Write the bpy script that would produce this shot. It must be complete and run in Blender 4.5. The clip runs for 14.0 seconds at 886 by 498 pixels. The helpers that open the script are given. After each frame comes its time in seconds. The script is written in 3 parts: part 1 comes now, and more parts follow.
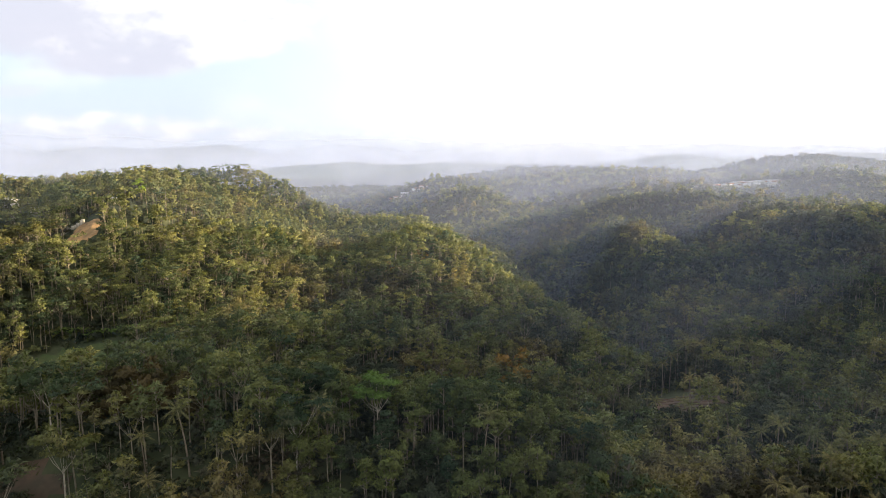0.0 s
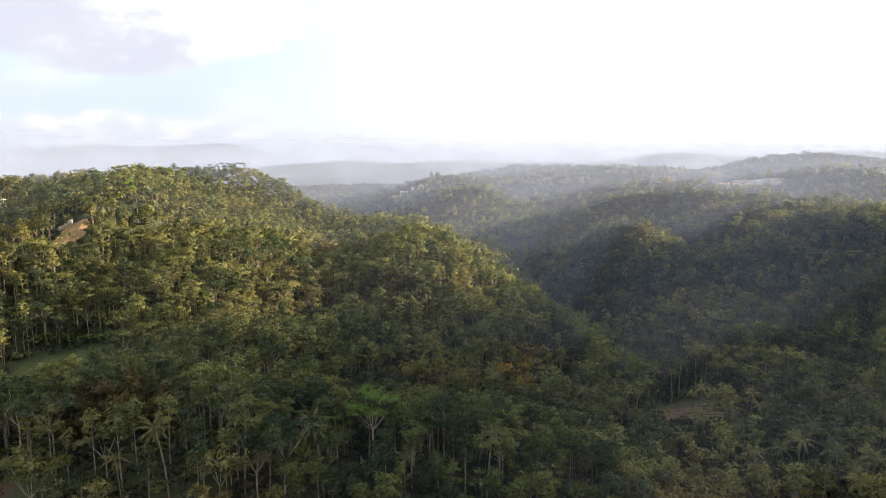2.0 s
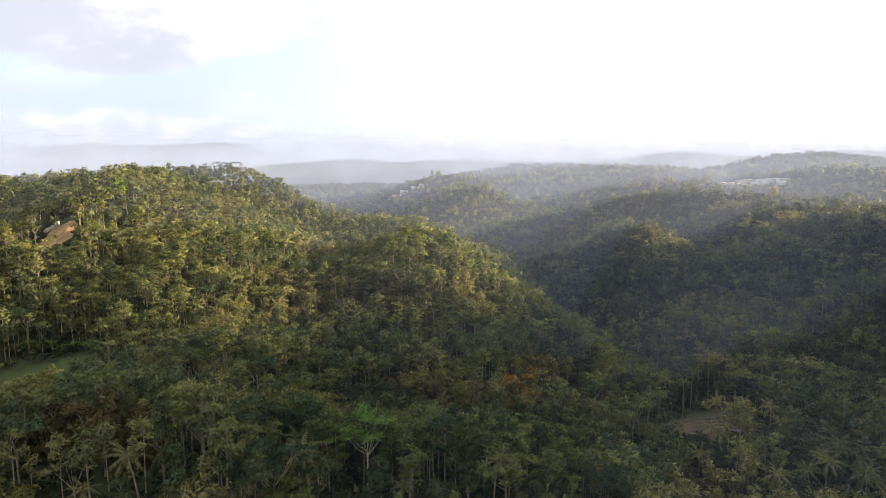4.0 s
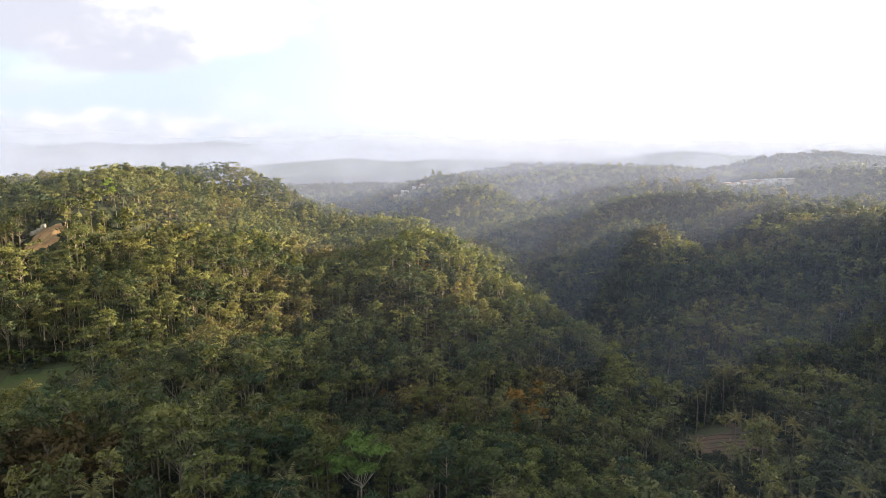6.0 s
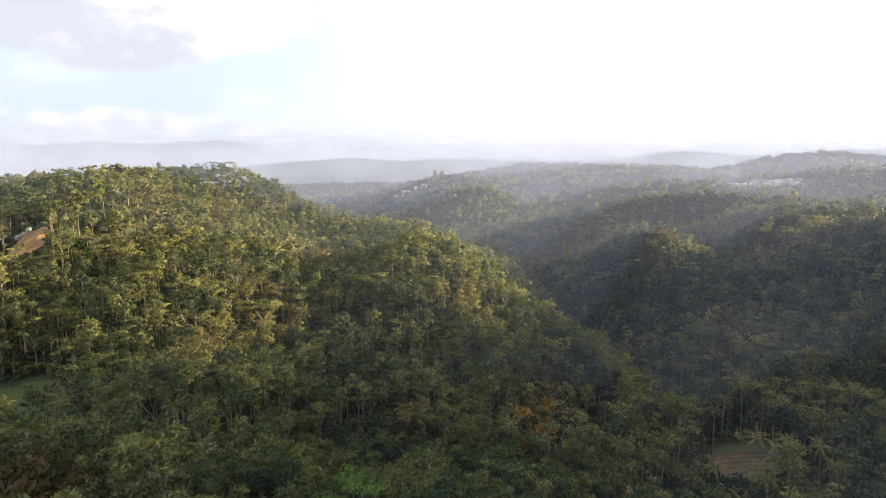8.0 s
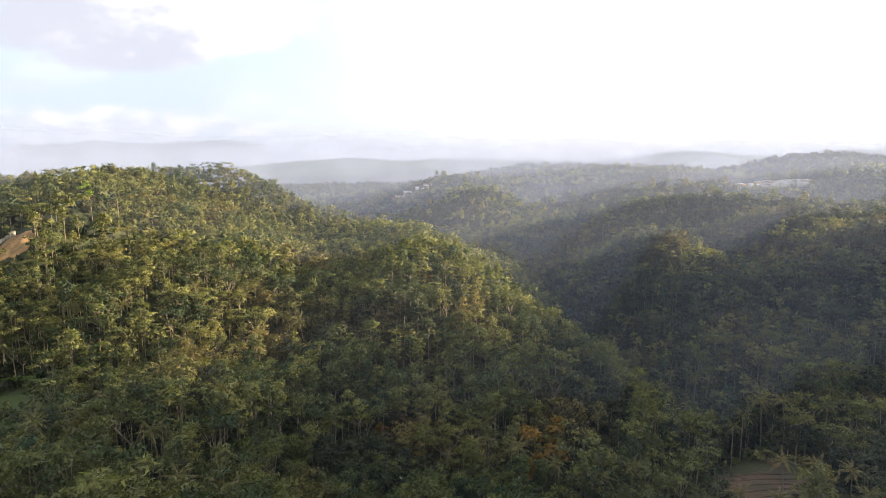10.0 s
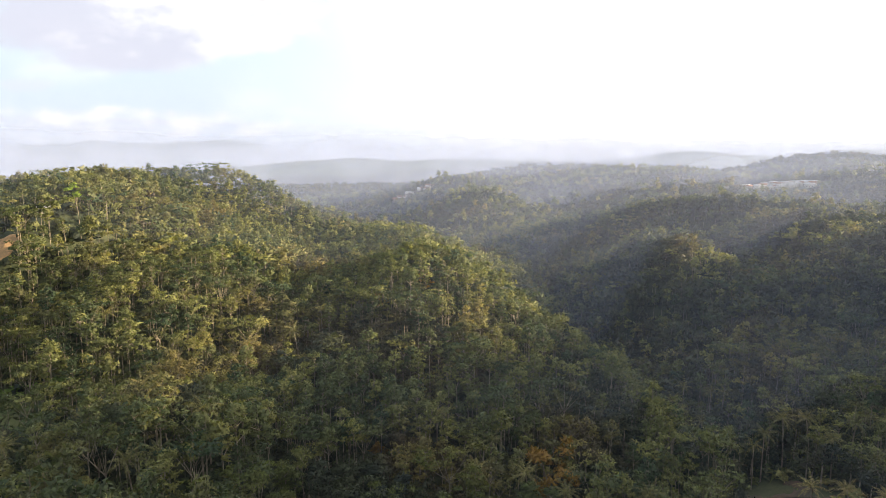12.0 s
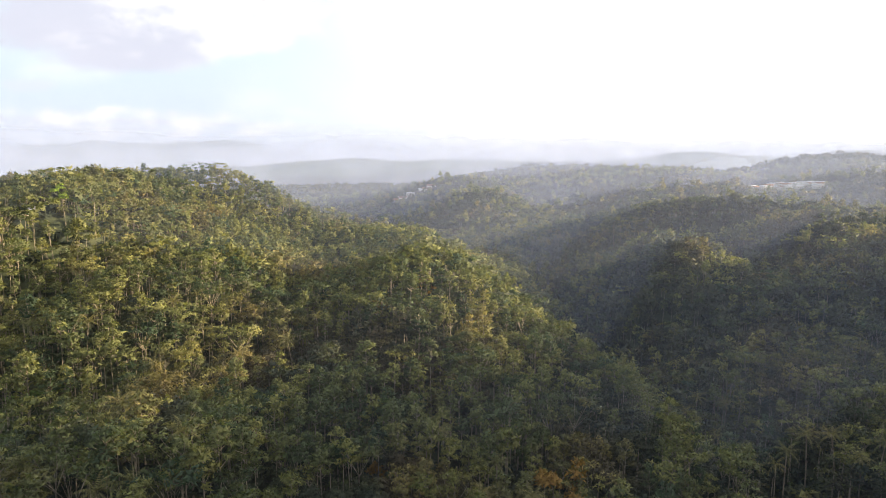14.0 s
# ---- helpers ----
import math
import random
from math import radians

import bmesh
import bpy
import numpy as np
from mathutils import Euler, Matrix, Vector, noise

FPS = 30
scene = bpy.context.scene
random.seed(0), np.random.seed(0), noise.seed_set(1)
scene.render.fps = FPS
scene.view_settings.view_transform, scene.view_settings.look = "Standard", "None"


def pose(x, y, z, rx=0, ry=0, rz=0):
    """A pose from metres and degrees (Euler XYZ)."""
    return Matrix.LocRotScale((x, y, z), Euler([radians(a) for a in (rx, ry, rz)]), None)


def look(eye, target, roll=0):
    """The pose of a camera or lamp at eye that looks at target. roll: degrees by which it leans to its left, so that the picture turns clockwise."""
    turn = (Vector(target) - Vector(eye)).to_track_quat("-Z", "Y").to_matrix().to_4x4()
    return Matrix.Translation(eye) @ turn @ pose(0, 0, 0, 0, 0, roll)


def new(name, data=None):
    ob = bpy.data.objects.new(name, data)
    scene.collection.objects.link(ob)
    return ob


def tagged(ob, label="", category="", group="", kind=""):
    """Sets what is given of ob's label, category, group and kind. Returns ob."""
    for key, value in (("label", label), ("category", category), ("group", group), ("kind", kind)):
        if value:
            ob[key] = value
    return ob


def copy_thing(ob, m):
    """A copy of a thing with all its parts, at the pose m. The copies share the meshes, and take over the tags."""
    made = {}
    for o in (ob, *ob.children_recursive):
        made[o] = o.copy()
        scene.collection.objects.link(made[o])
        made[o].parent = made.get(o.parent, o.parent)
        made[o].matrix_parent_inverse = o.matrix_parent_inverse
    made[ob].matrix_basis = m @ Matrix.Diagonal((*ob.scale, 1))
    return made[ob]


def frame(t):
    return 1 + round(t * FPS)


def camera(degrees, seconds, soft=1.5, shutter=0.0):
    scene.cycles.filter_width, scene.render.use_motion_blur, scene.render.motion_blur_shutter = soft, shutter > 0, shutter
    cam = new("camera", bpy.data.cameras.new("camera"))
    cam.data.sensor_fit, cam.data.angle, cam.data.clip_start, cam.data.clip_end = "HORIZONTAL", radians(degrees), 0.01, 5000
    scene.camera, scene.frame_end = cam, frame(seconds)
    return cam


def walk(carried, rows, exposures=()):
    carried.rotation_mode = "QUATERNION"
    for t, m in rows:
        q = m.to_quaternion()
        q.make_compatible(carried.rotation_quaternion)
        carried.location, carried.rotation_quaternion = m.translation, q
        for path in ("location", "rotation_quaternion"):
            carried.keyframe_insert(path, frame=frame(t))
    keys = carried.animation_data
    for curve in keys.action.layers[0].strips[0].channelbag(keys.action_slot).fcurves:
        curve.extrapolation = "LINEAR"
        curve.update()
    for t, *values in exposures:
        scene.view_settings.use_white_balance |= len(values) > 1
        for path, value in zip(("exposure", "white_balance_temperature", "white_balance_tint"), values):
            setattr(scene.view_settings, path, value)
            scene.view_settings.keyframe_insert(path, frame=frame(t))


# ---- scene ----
cam = camera(70, 14.0, soft=0.85)
EYE = 95.0
# seconds, metres right, ahead and up from the first eye, then yaw, pitch and lean in degrees
ROWS = [
    (0.0, 0.00, 0.00, 0.00, 0.00, -8.04, -0.01),
    (0.5, -0.06, 2.63, -0.01, -0.02, -8.08, -0.02),
    (1.0, -0.11, 5.33, 0.01, -0.03, -8.12, -0.03),
    (1.5, -0.15, 8.10, 0.05, -0.03, -8.15, -0.04),
    (2.0, -0.19, 10.94, 0.12, -0.03, -8.18, -0.05),
    (2.5, -0.23, 13.83, 0.20, -0.03, -8.21, -0.06),
    (3.0, -0.26, 16.78, 0.30, -0.01, -8.24, -0.07),
    (4.0, -0.31, 22.82, 0.54, 0.02, -8.29, -0.09),
    (5.0, -0.36, 29.01, 0.83, 0.08, -8.34, -0.11),
    (5.5, -0.38, 32.15, 0.98, 0.11, -8.36, -0.12),
    (6.0, -0.39, 35.32, 1.13, 0.14, -8.37, -0.12),
    (6.5, -0.41, 38.50, 1.29, 0.18, -8.39, -0.13),
    (7.0, -0.43, 41.70, 1.45, 0.22, -8.40, -0.14),
    (7.5, -0.45, 44.90, 1.60, 0.26, -8.41, -0.15),
    (8.0, -0.47, 48.11, 1.75, 0.31, -8.42, -0.16),
    (9.0, -0.52, 54.51, 2.02, 0.40, -8.44, -0.18),
    (10.0, -0.57, 60.87, 2.24, 0.49, -8.45, -0.20),
    (10.5, -0.60, 64.01, 2.33, 0.53, -8.45, -0.21),
    (11.0, -0.64, 67.13, 2.40, 0.58, -8.45, -0.22),
    (11.5, -0.68, 70.22, 2.45, 0.62, -8.44, -0.23),
    (12.0, -0.72, 73.27, 2.47, 0.67, -8.44, -0.24),
    (12.5, -0.77, 76.28, 2.47, 0.71, -8.43, -0.25),
    (13.0, -0.83, 79.24, 2.45, 0.75, -8.43, -0.26),
    (13.5, -0.89, 82.15, 2.39, 0.78, -8.42, -0.27),
    (14.0, -0.96, 85.00, 2.30, 0.82, -8.41, -0.28),
]
walk(cam, [(t, pose(x, y, EYE + z, 90 + pitch, lean, yaw)) for t, x, y, z, yaw, pitch, lean in ROWS])

# ---------------------------------------------------------------- light
SUN_AZ, SUN_EL = 87.0, 12.5          # degrees to the right of straight ahead, degrees above the horizon
to_sun = Vector((math.sin(radians(SUN_AZ)) * math.cos(radians(SUN_EL)), math.cos(radians(SUN_AZ)) * math.cos(radians(SUN_EL)), math.sin(radians(SUN_EL))))
sun = new("sun", bpy.data.lights.new("sun", "SUN"))
sun.data.energy, sun.data.angle, sun.data.color = 5.0, radians(3.5), (1.0, 0.80, 0.50)
sun.matrix_world = look(to_sun * 900, (0, 0, 0))
scene.view_settings.exposure = 1.76


def node(tree, kind, x=0, y=0, **values):
    n = tree.nodes.new(kind)
    n.location = (x, y)
    for key, value in values.items():
        n.inputs[int(key[1:]) if key[0] == "i" and key[1:].isdigit() else key.replace("_", " ")].default_value = value
    return n


def math_node(tree, op, a, b=None, clamp=False):
    n = tree.nodes.new("ShaderNodeMath")
    n.operation, n.use_clamp = op, clamp
    for slot, v in enumerate((a, b)):
        if v is None:
            continue
        if isinstance(v, (int, float)):
            n.inputs[slot].default_value = v
        else:
            tree.links.new(v, n.inputs[slot])
    return n.outputs[0]


def mix_colour(tree, fac, a, b, blend="MIX"):
    n = tree.nodes.new("ShaderNodeMix")
    n.data_type, n.blend_type = "RGBA", blend
    for slot, v in ((0, fac), (6, a), (7, b)):
        if isinstance(v, (int, float)):
            n.inputs[slot].default_value = v
        elif isinstance(v, tuple):
            n.inputs[slot].default_value = (*v[:3], 1)
        else:
            tree.links.new(v, n.inputs[slot])
    return n.outputs[2]


def smooth(tree, v, lo, hi, out_lo=0.0, out_hi=1.0):
    n = tree.nodes.new("ShaderNodeMapRange")
    n.interpolation_type = "SMOOTHSTEP"
    tree.links.new(v, n.inputs[0])
    for k, value in enumerate((lo, hi, out_lo, out_hi)):
        n.inputs[1 + k].default_value = value
    return n.outputs[0]


def tint(r, g, b):
    return (r * AIR, g * AIR, b * AIR)


def make_world():
    world = bpy.data.worlds.new("evening_sky")
    scene.world = world
    world.use_nodes = True
    t = world.node_tree
    t.nodes.clear()
    out, back = t.nodes.new("ShaderNodeOutputWorld"), t.nodes.new("ShaderNodeBackground")
    sky = t.nodes.new("ShaderNodeTexSky")
    sky.sky_type, sky.sun_disc = "NISHITA", False
    sky.sun_elevation, sky.sun_rotation = radians(SUN_EL), radians(SUN_AZ)
    sky.altitude, sky.air_density, sky.dust_density, sky.ozone_density = 300, 1.0, 2.5, 1.0
    coord = t.nodes.new("ShaderNodeTexCoord")
    axes = t.nodes.new("ShaderNodeSeparateXYZ")
    t.links.new(coord.outputs["Generated"], axes.inputs[0])
    dx, dy, dz = axes.outputs
    ahead = math_node(t, "MAXIMUM", dy, 0.05)
    u, w = math_node(t, "DIVIDE", dx, ahead), math_node(t, "DIVIDE", dz, ahead)
    # open sky, scaled, and whitened by haze low down and round the sun
    scaled = mix_colour(t, 1.0, sky.outputs[0], (SKY, SKY, SKY), "MULTIPLY")
    low = smooth(t, dz, 0.0, 0.30, 1.0, 0.0)
    toward = t.nodes.new("ShaderNodeVectorMath")
    toward.operation = "DOT_PRODUCT"
    t.links.new(coord.outputs["Generated"], toward.inputs[0])
    toward.inputs[1].default_value = to_sun
    glow = smooth(t, toward.outputs["Value"], -0.34, 0.18)
    haze = math_node(t, "MAXIMUM", math_node(t, "MULTIPLY", low, 0.8), glow)
    veil_colour = mix_colour(t, glow, tint(0.64, 0.71, 0.82), tint(1.12, 1.10, 1.05))
    clear = mix_colour(t, haze, mix_colour(t, 0.78, scaled, tint(0.80, 0.94, 1.02)), veil_colour)
    # clouds
    flat = t.nodes.new("ShaderNodeCombineXYZ")
    t.links.new(u, flat.inputs[0])
    t.links.new(math_node(t, "MULTIPLY", w, 1.9), flat.inputs[1])

    def billow(scale, detail, shift):
        n = node(t, "ShaderNodeTexNoise", Scale=scale, Detail=detail, Roughness=0.55)
        move = t.nodes.new("ShaderNodeVectorMath")
        move.operation = "ADD"
        move.inputs[1].default_value = shift
        t.links.new(flat.outputs[0], move.inputs[0])
        t.links.new(move.outputs[0], n.inputs["Vector"])
        return n.outputs["Fac"]

    def bank(cu, cw, ru, rw, noise_out, strength, edge=0.8):
        a = math_node(t, "POWER", math_node(t, "DIVIDE", math_node(t, "ABSOLUTE", math_node(t, "SUBTRACT", u, cu)), ru), 2.0)
        b = math_node(t, "POWER", math_node(t, "DIVIDE", math_node(t, "ABSOLUTE", math_node(t, "SUBTRACT", w, cw)), rw), 2.0)
        d = math_node(t, "SUBTRACT", 1.0, math_node(t, "ADD", a, b))
        d = math_node(t, "ADD", d, math_node(t, "MULTIPLY", math_node(t, "SUBTRACT", noise_out, 0.5), strength))
        return smooth(t, d, 0.0, edge)

    soft, fine = billow(7.0, 6.0, (3.1, 1.7, 0.2)), billow(16.0, 7.0, (0.4, 5.2, 1.0))
    heap = bank(-0.47, 0.203, 0.29, 0.078, soft, 2.2, 0.5)
    grey = smooth(t, math_node(t, "ADD", math_node(t, "ADD", math_node(t, "MULTIPLY", soft, 0.7), math_node(t, "MULTIPLY", fine, 0.3)), math_node(t, "MULTIPLY", math_node(t, "SUBTRACT", -0.42, u), 0.5)), 0.36, 0.60)
    heap_colour = mix_colour(t, grey, tint(1.02, 1.0, 1.0), tint(0.64, 0.64, 0.74))
    low_bank = bank(-0.56, 0.045, 0.33, 0.030, fine, 2.2)
    low_colour = mix_colour(t, smooth(t, fine, 0.42, 0.62), tint(0.72, 0.74, 0.82), tint(1.0, 0.97, 0.95))
    scrap = bank(-0.66, 0.105, 0.05, 0.012, fine, 2.0)
    sheet = math_node(t, "MULTIPLY", smooth(t, billow(3.2, 5.0, (9.0, 2.0, 0.0)), 0.50, 0.70), 0.5)
    c = mix_colour(t, sheet, clear, tint(0.95, 0.96, 1.0))
    c = mix_colour(t, math_node(t, "MULTIPLY", heap, 0.85), c, heap_colour)
    c = mix_colour(t, math_node(t, "MULTIPLY", low_bank, 0.75), c, low_colour)
    c = mix_colour(t, math_node(t, "MULTIPLY", scrap, 0.5), c, tint(0.70, 0.72, 0.80))
    t.links.new(c, back.inputs[0])
    back.inputs[1].default_value = 1.0
    t.links.new(back.outputs[0], out.inputs[0])


SKY, AIR = 0.036, 0.375
make_world()


# ---------------------------------------------------------------- materials
def material(name):
    m = bpy.data.materials.new(name)
    m.use_nodes = True
    t = m.node_tree
    t.nodes.clear()
    return m, t, t.nodes.new("ShaderNodeOutputMaterial")


def ground_noise(t, scale, detail=4.0):
    coord = t.nodes.new("ShaderNodeNewGeometry")
    n = node(t, "ShaderNodeTexNoise", Scale=scale, Detail=detail, Roughness=0.6)
    t.links.new(coord.outputs["Position"], n.inputs["Vector"])
    return n.outputs["Fac"]


def leaf_material(name, dark, light, aged, per_object=True, through_light=0.42):
    """Foliage: each tree has its own shade, with drier patches and lighter young leaves."""
    m, t, out = material(name)
    if per_object:
        pick = t.nodes.new("ShaderNodeObjectInfo").outputs["Random"]
    else:
        attribute = t.nodes.new("ShaderNodeAttribute")
        attribute.attribute_name = "shade"
        pick = attribute.outputs["Fac"]
    c = mix_colour(t, pick, dark, light)
    patch = smooth(t, ground_noise(t, 0.022, 3.0), 0.50, 0.68)
    c = mix_colour(t, math_node(t, "MULTIPLY", patch, 0.55), c, aged)
    twig = smooth(t, ground_noise(t, 0.9, 3.0), 0.3, 0.7, 0.65, 1.3)
    island = t.nodes.new("ShaderNodeNewGeometry").outputs["Random Per Island"]
    vary = math_node(t, "MULTIPLY", twig, smooth(t, island, 0.0, 1.0, 0.82, 1.18))
    grey = t.nodes.new("ShaderNodeCombineColor")
    for k in range(3):
        t.links.new(vary, grey.inputs[k])
    c = mix_colour(t, 1.0, c, grey.outputs[0], "MULTIPLY")
    gloss = node(t, "ShaderNodeBsdfPrincipled", Roughness=0.62)
    gloss.inputs["Specular IOR Level"].default_value = 0.25
    thin = t.nodes.new("ShaderNodeBsdfTranslucent")
    t.links.new(c, gloss.inputs["Base Color"])
    t.links.new(mix_colour(t, 1.0, c, (1.1, 1.15, 0.6), "MULTIPLY"), thin.inputs[0])
    mix = t.nodes.new("ShaderNodeMixShader")
    mix.inputs[0].default_value = through_light
    t.links.new(gloss.outputs[0], mix.inputs[1])
    t.links.new(thin.outputs[0], mix.inputs[2])
    t.links.new(mix.outputs[0], out.inputs[0])
    return m


def plain_material(name, a, b, scale, rough=0.9, bump=0.3, fine=6.0):
    """A matt surface that varies between two colours, with grain and relief."""
    m, t, out = material(name)
    broad, grain = ground_noise(t, scale), ground_noise(t, scale * fine)
    c = mix_colour(t, smooth(t, broad, 0.35, 0.65), a, b)
    c = mix_colour(t, smooth(t, grain, 0.3, 0.8, 0.0, 0.45), c, tuple(0.55 * v for v in a))
    bsdf = node(t, "ShaderNodeBsdfPrincipled", Roughness=rough)
    relief = node(t, "ShaderNodeBump", Strength=bump, Distance=0.3 / scale / fine)
    t.links.new(grain, relief.inputs["Height"])
    t.links.new(relief.outputs[0], bsdf.inputs["Normal"])
    t.links.new(c, bsdf.inputs["Base Color"])
    t.links.new(bsdf.outputs[0], out.inputs[0])
    return m


# near leaves, with some of the foreground shade put into the colours
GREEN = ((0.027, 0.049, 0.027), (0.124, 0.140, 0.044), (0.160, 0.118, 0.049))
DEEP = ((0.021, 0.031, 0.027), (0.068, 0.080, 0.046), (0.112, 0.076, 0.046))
leaf_feather = leaf_material("feathery_leaf", *GREEN)
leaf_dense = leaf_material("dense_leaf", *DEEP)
leaf_palm = leaf_material("palm_leaf", (0.080, 0.092, 0.042), (0.182, 0.165, 0.074), (0.257, 0.190, 0.089))
leaf_rust = leaf_material("rusty_leaf", (0.20, 0.125, 0.030), (0.27, 0.165, 0.036), (0.24, 0.13, 0.035))
leaf_brown = leaf_material("brown_leaf", (0.050, 0.040, 0.018), (0.095, 0.070, 0.028), (0.10, 0.064, 0.026))
leaf_broad = leaf_material("broad_tree_leaf", (0.090, 0.150, 0.034), (0.098, 0.158, 0.036), (0.11, 0.15, 0.036))
leaf_lime = leaf_material("lime_leaf", (0.26, 0.37, 0.05), (0.28, 0.38, 0.05), (0.28, 0.36, 0.05))
# the woods' own green, lightened against GREEN to brighten the sunlit slopes
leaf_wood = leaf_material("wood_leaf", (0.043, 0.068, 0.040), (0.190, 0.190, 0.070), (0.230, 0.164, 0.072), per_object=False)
bark_pale = plain_material("pale_bark", (0.27, 0.23, 0.17), (0.17, 0.145, 0.105), 0.8)
bark_white = plain_material("white_bark", (0.46, 0.41, 0.33), (0.32, 0.28, 0.22), 0.8)
bark_palm = plain_material("palm_bark", (0.22, 0.18, 0.13), (0.15, 0.12, 0.09), 0.9)
forest_floor = plain_material("forest_floor", (0.030, 0.042, 0.016), (0.055, 0.060, 0.024), 0.05, fine=14.0)
red_soil = plain_material("red_soil", (0.095, 0.058, 0.038), (0.050, 0.042, 0.026), 0.12, fine=8.0)
ochre_soil = plain_material("ochre_soil", (0.40, 0.24, 0.115), (0.20, 0.135, 0.07), 0.35, bump=0.8, fine=5.0)
pale_rock = plain_material("pale_rock", (0.55, 0.50, 0.42), (0.42, 0.37, 0.30), 0.3)
meadow_grass = plain_material("meadow_grass", (0.045, 0.072, 0.020), (0.085, 0.088, 0.028), 0.06, fine=10.0)


# ---------------------------------------------------------------- terrain
def lattice(x, y, seed):
    """Smooth value noise in -1..1 on a unit lattice."""
    xi, yi = np.floor(x), np.floor(y)
    fx, fy = x - xi, y - yi
    fx, fy = fx * fx * (3 - 2 * fx), fy * fy * (3 - 2 * fy)

    def value(a, b):
        h = np.sin(a * 127.1 + b * 311.7 + seed * 74.7) * 43758.5453
        return (h - np.floor(h)) * 2 - 1

    top = value(xi, yi) * (1 - fx) + value(xi + 1, yi) * fx
    low = value(xi, yi + 1) * (1 - fx) + value(xi + 1, yi + 1) * fx
    return top * (1 - fy) + low * fy


def fractal(x, y, size, seed, octaves=4):
    total, amp = 0.0, 1.0
    for k in range(octaves):
        total = total + amp * lattice(x / size * 2 ** k + 17.3 * k, y / size * 2 ** k - 9.1 * k, seed + k)
        amp *= 0.5
    return total


# hills: centre x, y, height, half-length ahead, half-width across, turn in radians
NEAR_HILLS = [
    (-234, 509, 55.1, 256, 95, -0.70),
    (-410, 419, 61.4, 173, 127, -0.23),
    (-175, 352, 30.9, 52, 30, 0.16),
    (-68, 208, 21.7, 38, 39, -0.24),
    (-3, 326, 18.5, 58, 37, -0.20),
    (-44, 526, 25.4, 58, 53, -0.12),
    (-158, 564, 40.1, 42, 67, -0.03),
    (-85, 146, 26.1, 28, 135, -0.00),
    (-111, 311, 16.3, 56, 29, 0.26),
    (-208, 439, 13.7, 63, 29, -0.01),
    (-261, 342, 29.2, 65, 80, 0.18),
    (-190, 281, 9.8, 39, 52, 0.10),
    (-7, 405, 19.8, 70, 36, -0.13),
]
RIGHT_HILLS = [
    (228, 513, 36.2, 53, 76, 0.06),
    (223, 622, 48.7, 36, 135, 0.47),
    (124, 314, 7.7, 24, 36, 0.17),
    (227, 377, 43.1, 66, 50, 0.06),
    (327, 502, 29.5, 149, 79, 0.67),
    (72, 426, -33.4, 63, 37, -0.08),
    (126, 448, 40.7, 67, 30, -0.09),
    (79, 269, -22.7, 123, 22, 0.20),
]
SPUR_HILLS = [
    (34, 380, 5.9, 61, 32, -0.09),
    (67, 256, 18.5, 46, 22, -0.07),
    (-28, 453, 11.3, 50, 35, 0.03),
    (76, 561, -30.0, 87, 22, -0.03),
]
FAR_HILLS = [
    (32, 824, 42.5, 98, 69, 0.08),
    (193, 982, 36.1, 95, 101, 0.03),
    (0, 1029, 43.6, 124, 101, 0.04),
    (-184, 707, 36.3, 93, 91, 0.03),
    (343, 1094, 49.6, 256, 167, -0.34),
    (598, 943, 59.9, 143, 144, 0.00),
    (73, 1249, 31.7, 161, 189, -0.03),
    (239, 1447, 45.5, 225, 292, 0.01),
    (723, 1316, 89.3, 154, 246, -0.41),
    (1039, 1522, 73.0, 192, 255, 0.22),
    (-419, 1986, 8.8, 260, 420, 0.01),
    (423, 2257, 41.7, 238, 699, 0.26),
]
BACK_HILLS = [
    (-361, 2658, 70.1, 226, 926, 0.24),
    (1096, 2605, 58.2, 298, 612, -0.03),
    (1480, 3556, 92.0, 290, 800, 0.15),
    (641, 3537, 30.4, 289, 722, -0.07),
    (-2326, 4233, 177.9, 342, 944, -0.51),
    (-1488, 4473, 102.5, 301, 332, -0.02),
    (-907, 4307, 43.4, 298, 712, 0.06),
    (2660, 4155, 135.1, 355, 872, -0.13),
]
# first six: unseen hills added at the right to cast shade on the near slopes
SHADE_AND_EDGE_HILLS = [(335, 195, 129, 55, 84, 0.0), (335, 108, 124, 60, 84, 0.0), (365, 266, 87, 42, 62, 0.0), (420, 318, 84, 70, 70, 0.0), (447, 420, 88, 95, 74, 0.0), (260, 35, 70, 90, 80, 0.0), (-640, 760, 40, 300, 190, 0.0), (-620, 180, 40, 200, 200, 0.0), (-60, -160, 40, 120, 200, 0.0), (-278, 392, 15, 38, 48, 0.0)]
BASE = 0.8


def height(x, y):
    """Height of the ground, for arrays or numbers."""
    x, y = np.asarray(x, float), np.asarray(y, float)
    z = np.full(np.broadcast(x, y).shape, BASE)
    for cx, cy, tall, along, across, turn in NEAR_HILLS + RIGHT_HILLS + SPUR_HILLS + FAR_HILLS + BACK_HILLS + SHADE_AND_EDGE_HILLS:
        c, s = math.cos(turn), math.sin(turn)
        u, v = c * (x - cx) - s * (y - cy), s * (x - cx) + c * (y - cy)
        z = z + tall * np.exp(-(v / along) ** 2 - (u / across) ** 2)
    r = np.hypot(x, y)
    z = z + 1.6 * fractal(x, y, 38.0, 3, 3) + np.clip((r - 650) / 900, 0, 1) * 6 * fractal(x, y, 170.0, 8, 2)
    z = z + np.clip((r - 1900) / 1500, 0, 1) * (8 + 15 * fractal(x, y, 420.0, 12, 3))
    return z


